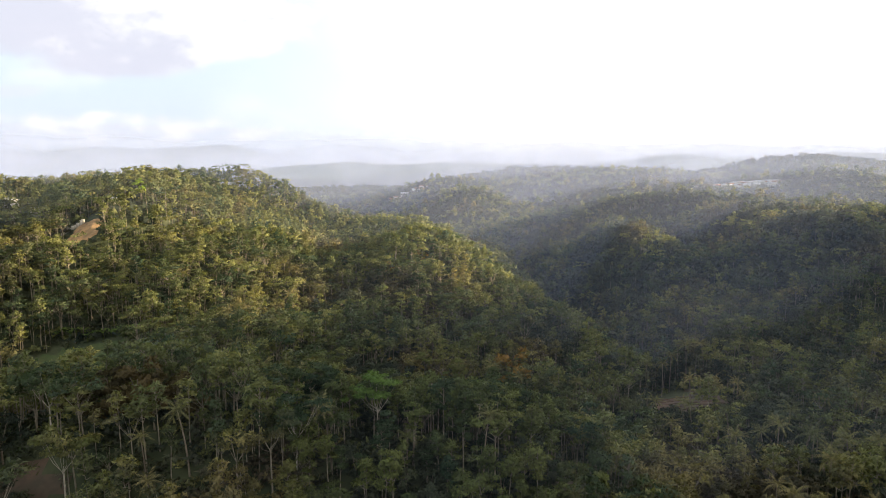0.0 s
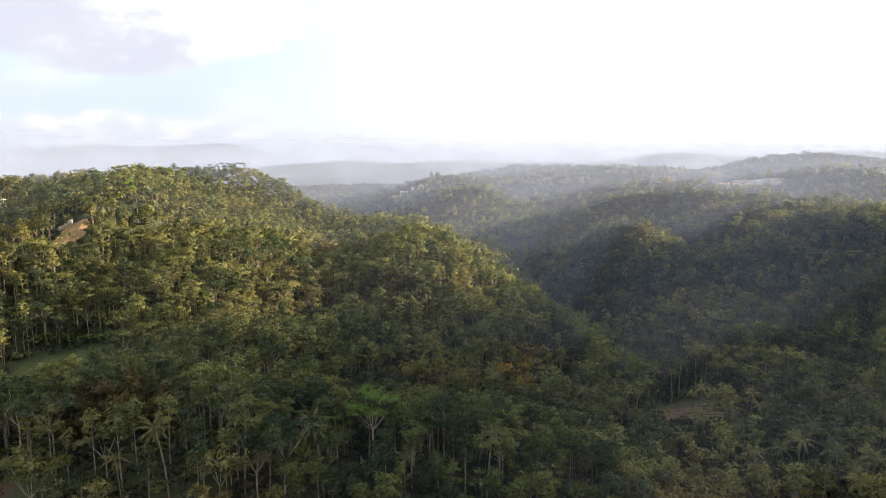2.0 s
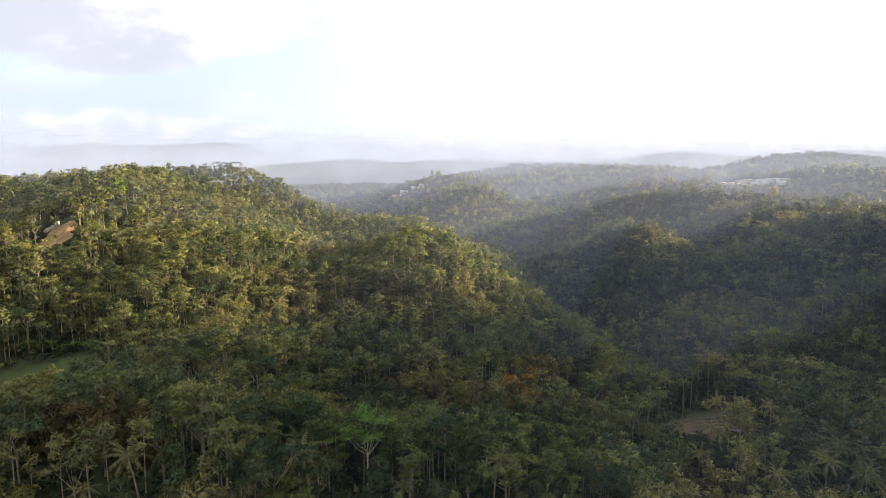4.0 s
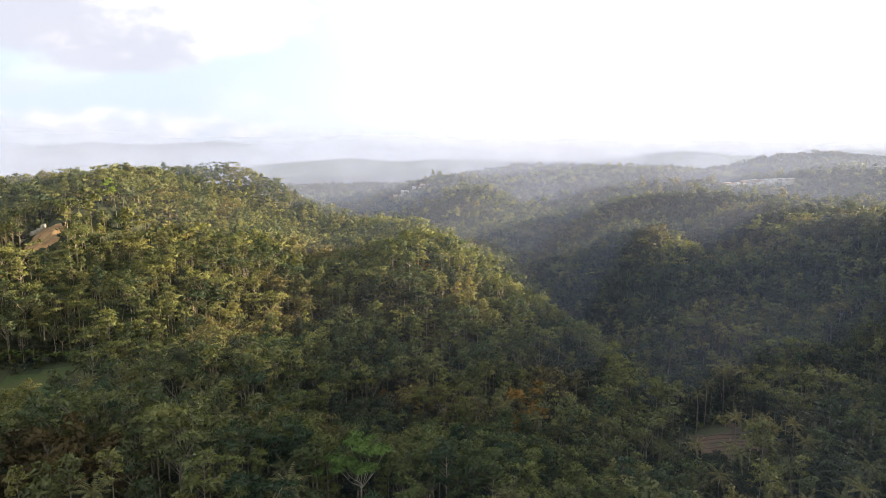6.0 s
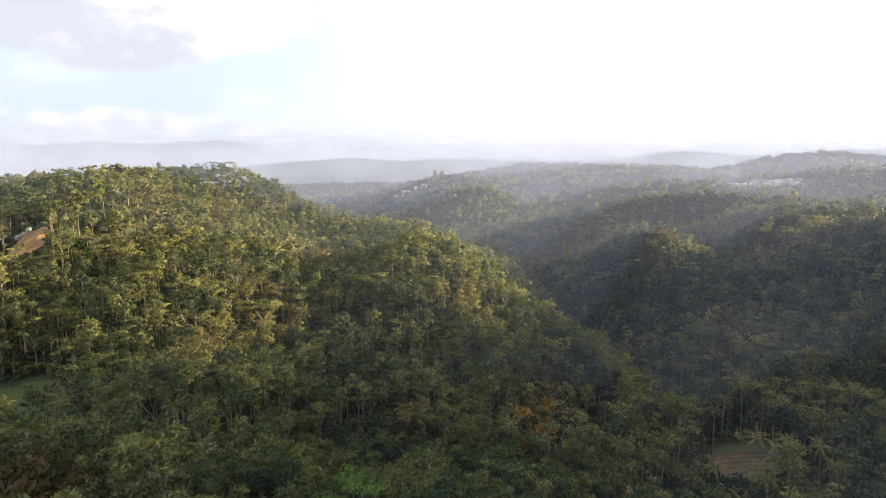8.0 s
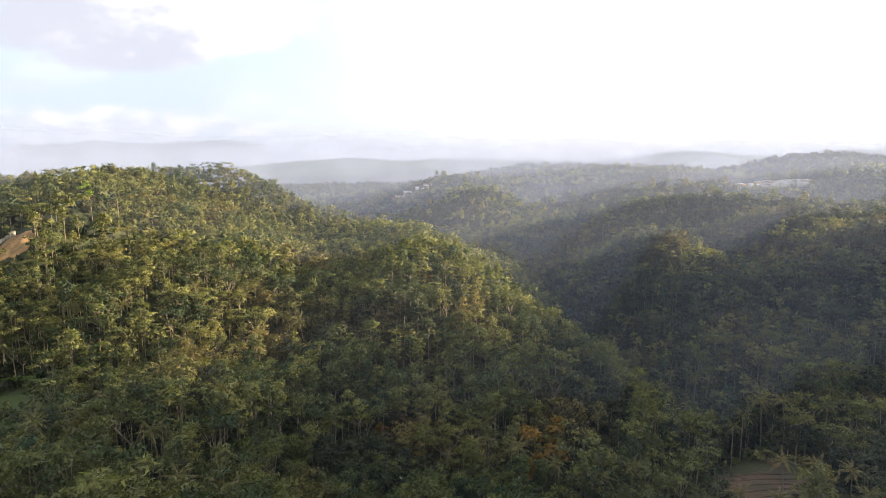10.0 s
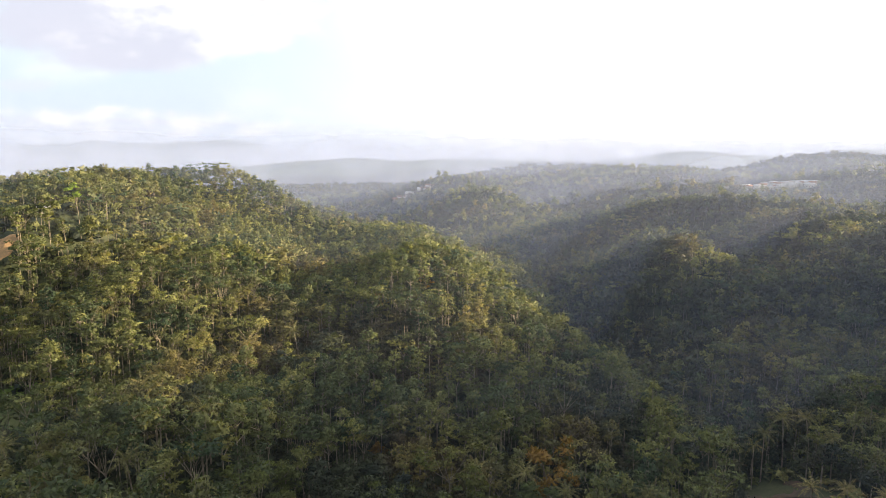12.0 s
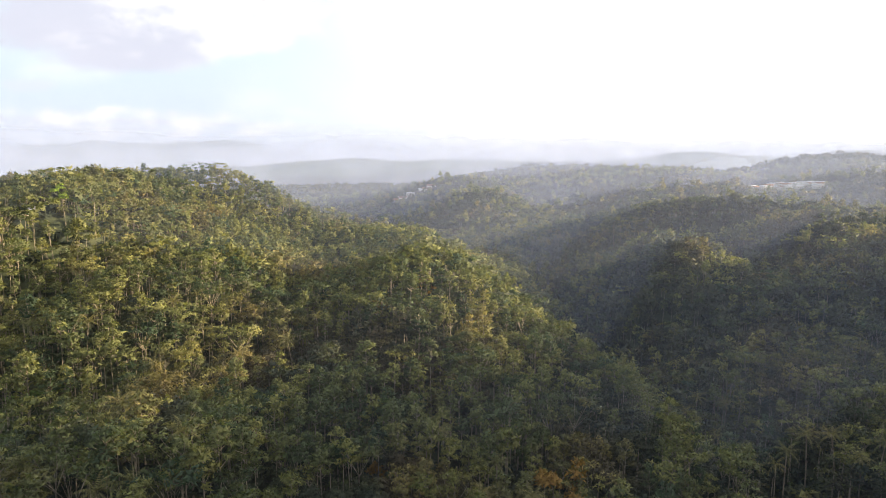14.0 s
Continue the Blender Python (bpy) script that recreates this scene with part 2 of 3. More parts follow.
def mesh_from(name, verts, faces, mats, slots=None, shade=None, flat=True, normals=None):
    me = bpy.data.meshes.new(name)
    verts, faces = np.asarray(verts, np.float32), np.asarray(faces, np.int32)
    k = faces.shape[1]
    me.vertices.add(len(verts))
    me.vertices.foreach_set("co", verts.ravel())
    me.loops.add(faces.size)
    me.loops.foreach_set("vertex_index", faces.ravel())
    me.polygons.add(len(faces))
    me.polygons.foreach_set("loop_start", np.arange(0, faces.size, k, dtype=np.int32))
    if not flat or normals is not None:
        me.polygons.foreach_set("use_smooth", np.ones(len(faces), bool))
    for m in mats:
        me.materials.append(m)
    if slots is not None:
        me.polygons.foreach_set("material_index", np.asarray(slots, np.int32))
    if shade is not None:
        me.attributes.new("shade", "FLOAT", "FACE").data.foreach_set("value", np.asarray(shade, np.float32))
    me.update()
    me.validate()
    if normals is not None:
        me.normals_split_custom_set_from_vertices(np.asarray(normals, np.float32))
    return me


def part(name, mesh, parent, label=""):
    ob = new(name, mesh)
    ob.parent = parent
    return tagged(ob, label)


# clearings in the woods: centre x, y, half-widths, turn in degrees
CLEARINGS = {
    "meadow": (-147, 244, 22, 16, 12), "terraces": (96, 239, 15, 15, -20), "landslip": (-186, 326, 8, 10, 20),
    "bank": (33, 148, 6, 5, 0), "yard": (-93, 131, 9, 5, 0), "hamlet": (-262, 378, 30, 11, 0),
    "village": (458, 966, 58, 46, -26), "far_village": (-56, 1022, 34, 34, 0),
}


def inside(key, x, y, grow=1.0):
    cx, cy, a, b, turn = CLEARINGS[key]
    c, s = math.cos(radians(turn)), math.sin(radians(turn))
    u, v = c * (x - cx) + s * (y - cy), -s * (x - cx) + c * (y - cy)
    wobble = 0.25 * fractal(np.asarray(x, float), np.asarray(y, float), 9.0, 40, 2)
    return (u / a / grow) ** 2 + (v / b / grow) ** 2 + wobble < 1


def make_ground():
    n = 300
    s = np.linspace(-1, 1, n)
    gx = 66 * np.sinh(5.0 * s)
    gy = 230 + 66 * np.sinh(np.linspace(-4.2, 4.95, n))
    x, y = np.meshgrid(gx, gy)
    z = height(x, y)
    verts = np.stack([x, y, z], -1).reshape(-1, 3)
    i = np.arange(n * n).reshape(n, n)
    faces = np.stack([i[:-1, :-1], i[:-1, 1:], i[1:, 1:], i[1:, :-1]], -1).reshape(-1, 4)
    mx, my = verts[faces, 0].mean(1), verts[faces, 1].mean(1)
    slots = np.zeros(len(faces), int)
    for key, slot in (("yard", 1), ("bank", 1), ("meadow", 2)):
        slots[inside(key, mx, my)] = slot
    far = np.hypot(mx, my) > 1500
    slots[far] = 3
    ob = new("ground", mesh_from("ground", verts, faces, [forest_floor, red_soil, meadow_grass, far_woods], slots, flat=False))
    tagged(ob, "hilly forest ground with soil clearings, rolling to the horizon", "ground", kind="structure")


far_woods = plain_material("far_woods", (0.040, 0.066, 0.026), (0.075, 0.095, 0.038), 0.012, bump=1.0, fine=9.0)
make_ground()


def soil_patch(key, name, material_of, step, rough, label):
    """Bare earth with gullies and a ragged edge that sinks into the ground."""
    cx, cy, a, b, _ = CLEARINGS[key]
    r = 1.25 * max(a, b)
    n = int(2 * r / step)
    gx, gy = np.meshgrid(cx - r + step * np.arange(n), cy - r + step * np.arange(n))
    z = height(gx, gy) + 0.45 + rough * fractal(gx, gy * 0.4, 4.0, 61, 3)
    ragged = 0.30 * fractal(gx, gy, 5.0, 33, 3)
    z = np.where(inside(key, gx, gy, 0.86 + ragged), z, z - 2.2)
    i = np.arange(n * n).reshape(n, n)
    faces = np.stack([i[:-1, :-1], i[:-1, 1:], i[1:, 1:], i[1:, :-1]], -1).reshape(-1, 4)
    verts = np.stack([gx, gy, z], -1).reshape(-1, 3)
    faces = faces[inside(key, verts[faces, 0].mean(1), verts[faces, 1].mean(1), 1.1)]
    ob = new(name, mesh_from(name, verts, faces, [material_of], flat=False))
    tagged(ob, label, "soil", kind="structure")


soil_patch("landslip", "landslip", ochre_soil, 0.7, 0.5, "bare orange earth of a small landslip on the wooded slope")
soil_patch("terraces", "field_soil", red_soil, 0.8, 0.12, "dark reddish brown soil of a small hillside field")


# ---------------------------------------------------------------- trees: shapes
def tube(points, radii, sides=5):
    """A bent tapering limb."""
    points = [np.asarray(p, float) for p in points]
    verts, faces = [], []
    for k, p in enumerate(points):
        way = points[min(k + 1, len(points) - 1)] - points[max(k - 1, 0)]
        way = way / (np.linalg.norm(way) + 1e-9)
        side = np.cross(way, (0.3, 1.0, 0.1))
        side /= np.linalg.norm(side) + 1e-9
        up = np.cross(way, side)
        for a in range(sides):
            ang = 2 * math.pi * a / sides
            verts.append(p + radii[k] * (math.cos(ang) * side + math.sin(ang) * up))
    for k in range(len(points) - 1):
        for a in range(sides):
            b = (a + 1) % sides
            q = (k * sides + a, k * sides + b, (k + 1) * sides + b, (k + 1) * sides + a)
            faces += [(q[0], q[1], q[2]), (q[0], q[2], q[3])]
    return np.array(verts), np.array(faces)


def joined(pieces):
    verts, faces, start = [], [], 0
    for v, f in pieces:
        verts.append(v)
        faces.append(f + start)
        start += len(v)
    return np.concatenate(verts), np.concatenate(faces)


def leaf_pads(rng, centres, sizes, count, leaf, lift=0.35):
    """Leaf sprays scattered over flattened clumps: one small triangle a spray."""
    centres, sizes = np.asarray(centres, float), np.asarray(sizes, float)
    weight = (sizes[:, 0] * sizes[:, 1]) ** 0.9
    which = rng.choice(len(centres), count, p=weight / weight.sum())
    d = rng.normal(size=(count, 3))
    d /= np.linalg.norm(d, axis=1)[:, None]
    d[:, 2] = np.where(d[:, 2] < -0.2, -0.5 * d[:, 2], d[:, 2])
    c = centres[which] + d * sizes[which] * (0.25 + 0.95 * rng.random((count, 1)) ** 0.6)
    a = d * (0.8, 0.8, 0.3) + rng.normal(size=(count, 3)) * 0.6 + (0, 0, -0.25)
    a /= np.linalg.norm(a, axis=1)[:, None]
    normal = np.cross(a, rng.normal(size=(count, 3)) * 0.8 + np.cross(a, d * 0.6 + (0, 0, lift)))
    normal /= np.linalg.norm(normal, axis=1)[:, None]
    # sprays are tufts, not plates: they catch light like the rounded clump that they sit on
    out = c - centres.mean(0)
    out /= np.linalg.norm(out, axis=1)[:, None] + 1e-6
    face = d * 0.55 + out * 0.45 + (0, 0, 0.22)
    normal = normal * np.where((normal * face).sum(1) < 0, -1.0, 1.0)[:, None]
    face = face + normal * 0.45
    face /= np.linalg.norm(face, axis=1)[:, None]
    b = np.cross(normal, a)
    s = leaf * (0.6 + 0.8 * rng.random((count, 1)))
    verts = np.stack([c + a * s * 0.95, c - a * s * 0.6 + b * s * 0.36, c - a * s * 0.6 - b * s * 0.36], 1).reshape(-1, 3)
    return verts, np.arange(count * 3).reshape(-1, 3), np.repeat(face, 3, axis=0)


def limb_wood(a, mid, end, sides):
    """Branch wood, simpler for trees far off."""
    if sides > 4:
        return [tube([a, mid, end], (0.085, 0.055, 0.02), 3)]
    return [tube([a, end], (0.08, 0.03), 3)] if sides > 3 else []


def feathery_tree(rng, tall, leaves, leaf, sides=5):
    """Tall slender tree: thin pale stem with short limbs and tufted sprays all the way up."""
    lean = rng.normal(size=2) * 0.035 * tall
    stem = [(0, 0, -1.5), (lean[0] * 0.25, lean[1] * 0.25, tall * 0.28), (lean[0] * 0.6, lean[1] * 0.6, tall * 0.55), (lean[0], lean[1], tall * 0.95)]
    wood = [tube(stem, (0.19, 0.15, 0.11, 0.03), sides) if sides > 3 else tube(stem[::3], (0.11, 0.04), 3)]
    centres, sizes = [], []
    limbs = int(rng.integers(9, 13))
    bare = rng.uniform(0.46, 0.66)
    for k in range(limbs):
        q = (k + rng.uniform(0, 1)) / limbs
        ang = k * 2.4 + rng.uniform(-0.5, 0.5)
        start = tall * (bare + (0.88 - bare) * q)
        reach = tall * rng.uniform(0.05, 0.13) * (1.1 - 0.45 * q)
        a = np.array([lean[0] * start / tall, lean[1] * start / tall, start])
        end = a + (reach * math.cos(ang), reach * math.sin(ang), tall * rng.uniform(0.04, 0.13))
        mid = a * 0.5 + end * 0.5 + (0, 0, -0.02 * tall)
        wood += limb_wood(a, mid, end, sides)
        w = tall * rng.uniform(0.040, 0.072)
        centres += [end, mid * 0.4 + end * 0.6 + rng.normal(size=3) * 0.4]
        sizes += [(w, w, w * 0.55), (w * 0.8, w * 0.8, w * 0.5)]
    centres.append((lean[0], lean[1], tall * 0.95))
    sizes.append((tall * 0.07, tall * 0.07, tall * 0.06))
    return joined(wood), leaf_pads(rng, centres, sizes, leaves, leaf, 0.5)


def spreading_tree(rng, tall, leaves, leaf, sides=5):
    """Forked pale stem that opens into a wide, flat, storeyed crown."""
    lean = rng.normal(size=2) * 0.03 * tall
    fork = tall * rng.uniform(0.48, 0.62)
    stem = [(0, 0, -1.5), (lean[0] * 0.3, lean[1] * 0.3, fork * 0.5), (lean[0] * 0.6, lean[1] * 0.6, fork)]
    wood = [tube(stem, (0.24, 0.19, 0.15), sides) if sides > 3 else tube(stem[::2], (0.12, 0.08), 3)]
    centres, sizes = [], []
    limbs = int(rng.integers(6, 9))
    for k in range(limbs):
        ang = 2 * math.pi * k / limbs + rng.uniform(-0.5, 0.5)
        reach = tall * rng.uniform(0.08, 0.27)
        a = np.array([lean[0] * 0.6, lean[1] * 0.6, fork * rng.uniform(0.9, 1.0)])
        end = np.array([lean[0] * 0.8 + reach * math.cos(ang), lean[1] * 0.8 + reach * math.sin(ang), tall * rng.uniform(0.74, 0.97)])
        mid = a * 0.5 + end * 0.5 + (0, 0, -0.04 * tall)
        wood += limb_wood(a, mid, end, sides)
        for q in range(3):
            w = tall * rng.uniform(0.05, 0.10)
            centres.append(end + rng.normal(size=3) * (0.07 * tall, 0.07 * tall, 0.02 * tall))
            sizes.append((w, w, w * 0.4))
    return joined(wood), leaf_pads(rng, centres, sizes, leaves, leaf, 0.8)


def any_slender(rng, tall, leaves, leaf, sides=5):
    return (spreading_tree if rng.random() < 0.3 else feathery_tree)(rng, tall, leaves, leaf, sides)


def dense_tree(rng, tall, leaves, leaf, sides=5):
    """Round-headed tree with a thick crown of many clumps."""
    wide = tall * rng.uniform(0.26, 0.36)
    wood = [tube([(0, 0, -1.5), (0.1, 0, tall * 0.3), (0.2, 0.1, tall * 0.7)], (0.26, 0.2, 0.06) if sides > 3 else (0.14, 0.1, 0.04), sides)]
    centres, sizes = [], []
    for k in range(13):
        ang, h = k * 2.4 + rng.uniform(-0.4, 0.4), rng.uniform(0.34, 0.92)
        r = wide * math.sqrt(max(0.05, 1 - ((h - 0.55) / 0.45) ** 2)) * rng.uniform(0.55, 0.95)
        p = np.array([r * math.cos(ang), r * math.sin(ang), tall * h])
        if k % 3 == 0 and sides > 4:
            wood.append(tube([(0.1, 0, tall * 0.3), p * (0.6, 0.6, 0.9), p], (0.1, 0.07, 0.02), 3))
        w = tall * rng.uniform(0.08, 0.15)
        centres += [p, p + rng.normal(size=3) * 0.07 * tall]
        sizes += [(w, w, w * 0.7), (w * 0.7, w * 0.7, w * 0.5)]
    return joined(wood), leaf_pads(rng, centres, sizes, leaves, leaf)


def palm_shape(rng, tall, fronds=18, leaflets=13, sides=5):
    """Coconut palm: leaning ringed stem and arching feathered fronds."""
    lean = rng.normal(size=2) * 0.06 * tall
    stem = [(lean[0] * q * q, lean[1] * q * q, -1.5 + (tall + 1.5) * q) for q in (0, 0.25, 0.5, 0.75, 1)]
    trunk = tube(stem, (0.26, 0.19, 0.17, 0.15, 0.13), sides)
    verts, faces = [], []
    hub = np.array([lean[0], lean[1], tall])
    for k in range(fronds):
        ang, rise = k * 2.39996 + rng.uniform(-0.2, 0.2), math.radians(72 - 92 * (k / fronds) ** 0.8 + rng.uniform(-8, 8))
        long = rng.uniform(3.5, 4.6)
        out = np.array([math.cos(ang), math.sin(ang), 0])
        side = np.array([-math.sin(ang), math.cos(ang), 0])
        p, spine = hub.copy(), [hub.copy()]
        for q in range(leaflets):
            bend = rise - math.radians(72) * (q / leaflets) ** 1.3
            p = p + (out * math.cos(bend) + np.array([0, 0, 1.0]) * math.sin(bend)) * long / leaflets
            spine.append(p.copy())
        for q in range(leaflets):
            grow = math.sin(math.pi * (0.15 + 0.8 * (q + 0.5) / leaflets))
            for way in (-1, 1):
                tip = spine[q + 1] + side * way * 0.62 * grow + (0, 0, -0.42 * grow) + out * 0.25
                faces.append((len(verts), len(verts) + 1, len(verts) + 2))
                verts += [spine[q], spine[q] * 0.3 + spine[q + 1] * 0.7, tip]
    return trunk, (np.array(verts), np.array(faces))


def bush(rng, tall, leaves, leaf):
    centres = rng.normal(size=(5, 3)) * (tall * 0.4, tall * 0.4, tall * 0.12) + (0, 0, tall * 0.45)
    return leaf_pads(rng, centres, np.full((5, 3), (tall * 0.42, tall * 0.42, tall * 0.4)), leaves, leaf)


# ---------------------------------------------------------------- trees: where they stand
rng = np.random.default_rng(11)


def scatter(x0, x1, y0, y1, gap):
    nx, ny = int((x1 - x0) / gap), int((y1 - y0) / gap)
    x, y = np.meshgrid(np.arange(nx), np.arange(ny))
    x = (x0 + (x + rng.uniform(0, 1, x.shape)) * gap).ravel()
    y = (y0 + (y + rng.uniform(0, 1, y.shape)) * gap).ravel()
    return x, y


def wooded(x, y):
    keep = np.ones(len(x), bool)
    for key in CLEARINGS:
        keep &= ~inside(key, x, y, 1.1)
    return keep


def in_sight(x, y, tall):
    """True where the slope is open to the air over the valley, not hidden behind a hill."""
    seen = np.zeros(len(x), bool)
    top = height(x, y) + tall
    for ex, ey, ez in ((0, 0, EYE), (0, 85, EYE + 2)):
        open_to = np.ones(len(x), bool)
        for q in np.linspace(0.25, 0.97, 36):
            block = height(ex + (x - ex) * q, ey + (y - ey) * q) + 6
            open_to &= (block < ez + (top - ez) * q) | (np.hypot(x - ex, y - ey) * (1 - q) < 25)
        seen |= open_to
    return seen


def wedge(x, y):
    return np.abs(x) < 0.72 * y + 45


PALMS = [(-49, 169), (-54, 290), (-107, 225), (-108, 214), (-129, 282), (-96, 297), (-57, 134), (-134, 278), (-117, 278), (-104, 283),
         (-66, 275), (-88, 267), (-144, 320), (-126, 408), (-41, 172), (-62, 188), (-76, 224), (-4, 240), (10, 228), (6, 213), (19, 214),
         (27, 210), (37, 207), (47, 213), (58, 215), (68, 211), (75, 198), (97, 260), (105, 263), (111, 259), (113, 251), (122, 257),
         (133, 254), (91, 222), (99, 219), (105, 216), (148, 248), (138, 199), (83, 179), (91, 168), (96, 172), (99, 165), (105, 170), (112, 164), (84, 168)]

# low growth alone in front of the field, the meadow, the landslip, the lime tree and the hut
OPEN_FRONTS = ((94, 223, 18, 14), (-146, 226, 20, 12), (-180, 311, 12, 10), (-169, 350, 6, 8), (-182, 346, 5, 7))
made = {}


def shapes(name, count, build, leaf_mat, bark_mat):
    """Several grown forms of one kind: an Empty with its stem and crown, waiting to be copied."""
    forms = []
    for k in range(count):
        wood, leaves = build(np.random.default_rng(100 + k * 7 + len(name)))
        forms.append((mesh_from("stem", *wood, [bark_mat], flat=False), mesh_from("crown", *leaves[:2], [leaf_mat], normals=leaves[2] if len(leaves) > 2 else None)))
    made[name] = forms


shapes("slender_tree", 9, lambda r: any_slender(r, 18, 1100, 0.40), leaf_feather, bark_pale)
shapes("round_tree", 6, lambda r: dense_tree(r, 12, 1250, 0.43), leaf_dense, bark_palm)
shapes("umbrella_tree", 4, lambda r: spreading_tree(r, 18, 1250, 0.46), leaf_feather, bark_white)
shapes("coconut_palm", 5, lambda r: palm_shape(r, 14), leaf_palm, bark_palm)
shapes("rusty_tree", 2, lambda r: dense_tree(r, 12, 1300, 0.5), leaf_rust, bark_palm)
shapes("brown_tree", 2, lambda r: dense_tree(r, 10, 1500, 0.48), leaf_brown, bark_palm)
shapes("broad_tree", 1, lambda r: spreading_tree(r, 20, 2600, 0.42), leaf_broad, bark_white)
shapes("lime_tree", 1, lambda r: dense_tree(r, 11, 1300, 0.46), leaf_lime, bark_palm)
LABELS = {
    "slender_tree": ("tall slender green tree with thin pale trunk and feathery crown", "tree", "slender trees in the woods"),
    "round_tree": ("dark green broadleaf tree with dense rounded crown", "tree", "broadleaf trees in the woods"),
    "umbrella_tree": ("tall forked tree with whitish trunk and flat umbrella crown", "tree", "umbrella trees above the canopy"),
    "coconut_palm": ("coconut palm with bare leaning trunk and drooping yellow-green fronds", "palm", "coconut palms in the woods"),
    "rusty_tree": ("broadleaf tree with rusty orange-brown foliage among green woods", "tree", "rusty trees in the woods"),
    "brown_tree": ("broad dark brown dry-leaved tree in the shaded grove", "tree", "dry brown trees"),
    "broad_tree": ("large spreading bright green tree with forked pale limbs", "tree", ""),
    "lime_tree": ("bright lime-green tree on the wooded hilltop", "tree", ""),
}
firsts = {}


def plant(kind, x, y, size, turn, form):
    z = float(height(x, y))
    m = Matrix.LocRotScale((x, y, z - 0.2), Euler((0, 0, turn)), (size, size, size))
    key = (kind, form)
    if key not in firsts:
        ob = new(kind)
        stem, crown = made[kind][form]
        part("trunk" if kind != "coconut_palm" else "stem", stem, ob)
        part("crown" if kind != "coconut_palm" else "fronds", crown, ob)
        label, category, group = LABELS[kind]
        tagged(ob, label, category, group)
        firsts[key] = ob
        ob.matrix_basis = m
        return ob
    first = firsts[key]
    ob = copy_thing(first, Matrix.Identity(4))
    ob.matrix_basis = m
    return ob


def stamp(forms, xs, ys, sizes, turns, picks, dz=-0.2):
    """Joins many trees into one sheet of triangles, each with its own shade."""
    zs = height(xs, ys) + dz
    verts, faces, slots, shades, facing, start = [], [], [], [], [], 0
    for k, form in enumerate(forms):
        v, f, slot, n = form
        at = np.nonzero(picks == k)[0]
        if not len(at):
            continue
        c, s = np.cos(turns[at])[:, None], np.sin(turns[at])[:, None]
        px = (v[None, :, 0] * c - v[None, :, 1] * s) * sizes[at][:, None] + xs[at][:, None]
        py = (v[None, :, 0] * s + v[None, :, 1] * c) * sizes[at][:, None] + ys[at][:, None]
        pz = v[None, :, 2] * sizes[at][:, None] + zs[at][:, None]
        verts.append(np.stack([px, py, pz], -1).reshape(-1, 3))
        facing.append(np.stack([n[None, :, 0] * c - n[None, :, 1] * s, n[None, :, 0] * s + n[None, :, 1] * c, n[None, :, 2] + 0 * c], -1).reshape(-1, 3))
        faces.append((f[None] + (np.arange(len(at)) * len(v))[:, None, None]).reshape(-1, 3) + start)
        slots.append(np.tile(slot, len(at)))
        shades.append(np.repeat(rng.random(len(at)), len(f)))
        start += len(v) * len(at)
    return np.concatenate(verts), np.concatenate(faces), np.concatenate(slots), np.concatenate(shades), np.concatenate(facing)


def whole(wood, leaves, leaf_slot):
    v, f = joined([wood, leaves[:2]])
    soft = leaves[2] if len(leaves) > 2 else np.zeros_like(leaves[0])
    return v, f, np.concatenate([np.zeros(len(wood[1]), int), np.full(len(leaves[1]), leaf_slot)]), np.concatenate([np.zeros_like(wood[0]), soft])


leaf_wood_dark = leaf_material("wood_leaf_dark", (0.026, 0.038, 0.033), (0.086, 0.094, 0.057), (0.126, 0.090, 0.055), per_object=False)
leaf_wood_palm = leaf_material("wood_leaf_palm", (0.059, 0.072, 0.034), (0.139, 0.130, 0.055), (0.203, 0.150, 0.068), per_object=False)
wood_mats = [bark_pale, leaf_wood, leaf_wood_dark, leaf_wood_palm]


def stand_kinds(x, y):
    """0 slender, 1 round, 2 palm: in drifts, then darker or paler kinds where shade or sun falls."""
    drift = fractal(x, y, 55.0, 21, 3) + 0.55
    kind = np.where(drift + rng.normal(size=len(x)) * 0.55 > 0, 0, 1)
    # dark round trees fill the gullies and slopes in shade, deepening it by leaf colour
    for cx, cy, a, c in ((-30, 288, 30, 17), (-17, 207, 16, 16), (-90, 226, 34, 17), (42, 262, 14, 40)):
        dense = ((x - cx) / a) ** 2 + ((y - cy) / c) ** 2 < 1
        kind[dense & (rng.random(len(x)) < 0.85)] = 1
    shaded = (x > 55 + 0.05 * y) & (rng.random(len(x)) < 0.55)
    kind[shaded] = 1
    # paler slender trees on the sunlit places, adding to the sun by leaf colour
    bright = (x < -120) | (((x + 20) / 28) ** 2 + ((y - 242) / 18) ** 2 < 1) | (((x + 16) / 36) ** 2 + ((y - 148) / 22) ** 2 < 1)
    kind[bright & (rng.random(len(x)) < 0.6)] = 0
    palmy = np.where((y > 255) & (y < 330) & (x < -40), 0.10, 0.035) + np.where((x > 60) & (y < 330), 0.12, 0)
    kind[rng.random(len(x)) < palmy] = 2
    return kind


def woods(name, label, forms, x, y, kind, size, per_kind):
    """One sheet of joined trees; forms holds per_kind shapes of each kind in turn."""
    picks = kind * per_kind + rng.integers(0, per_kind, len(x))
    v, f, slots, shade, facing = stamp(forms, x, y, size, rng.uniform(0, 6.28, len(x)), picks)
    ob = new(name, mesh_from(name, v, f, wood_mats, slots, shade, normals=facing))
    tagged(ob, label, "woodland", kind="stuff")


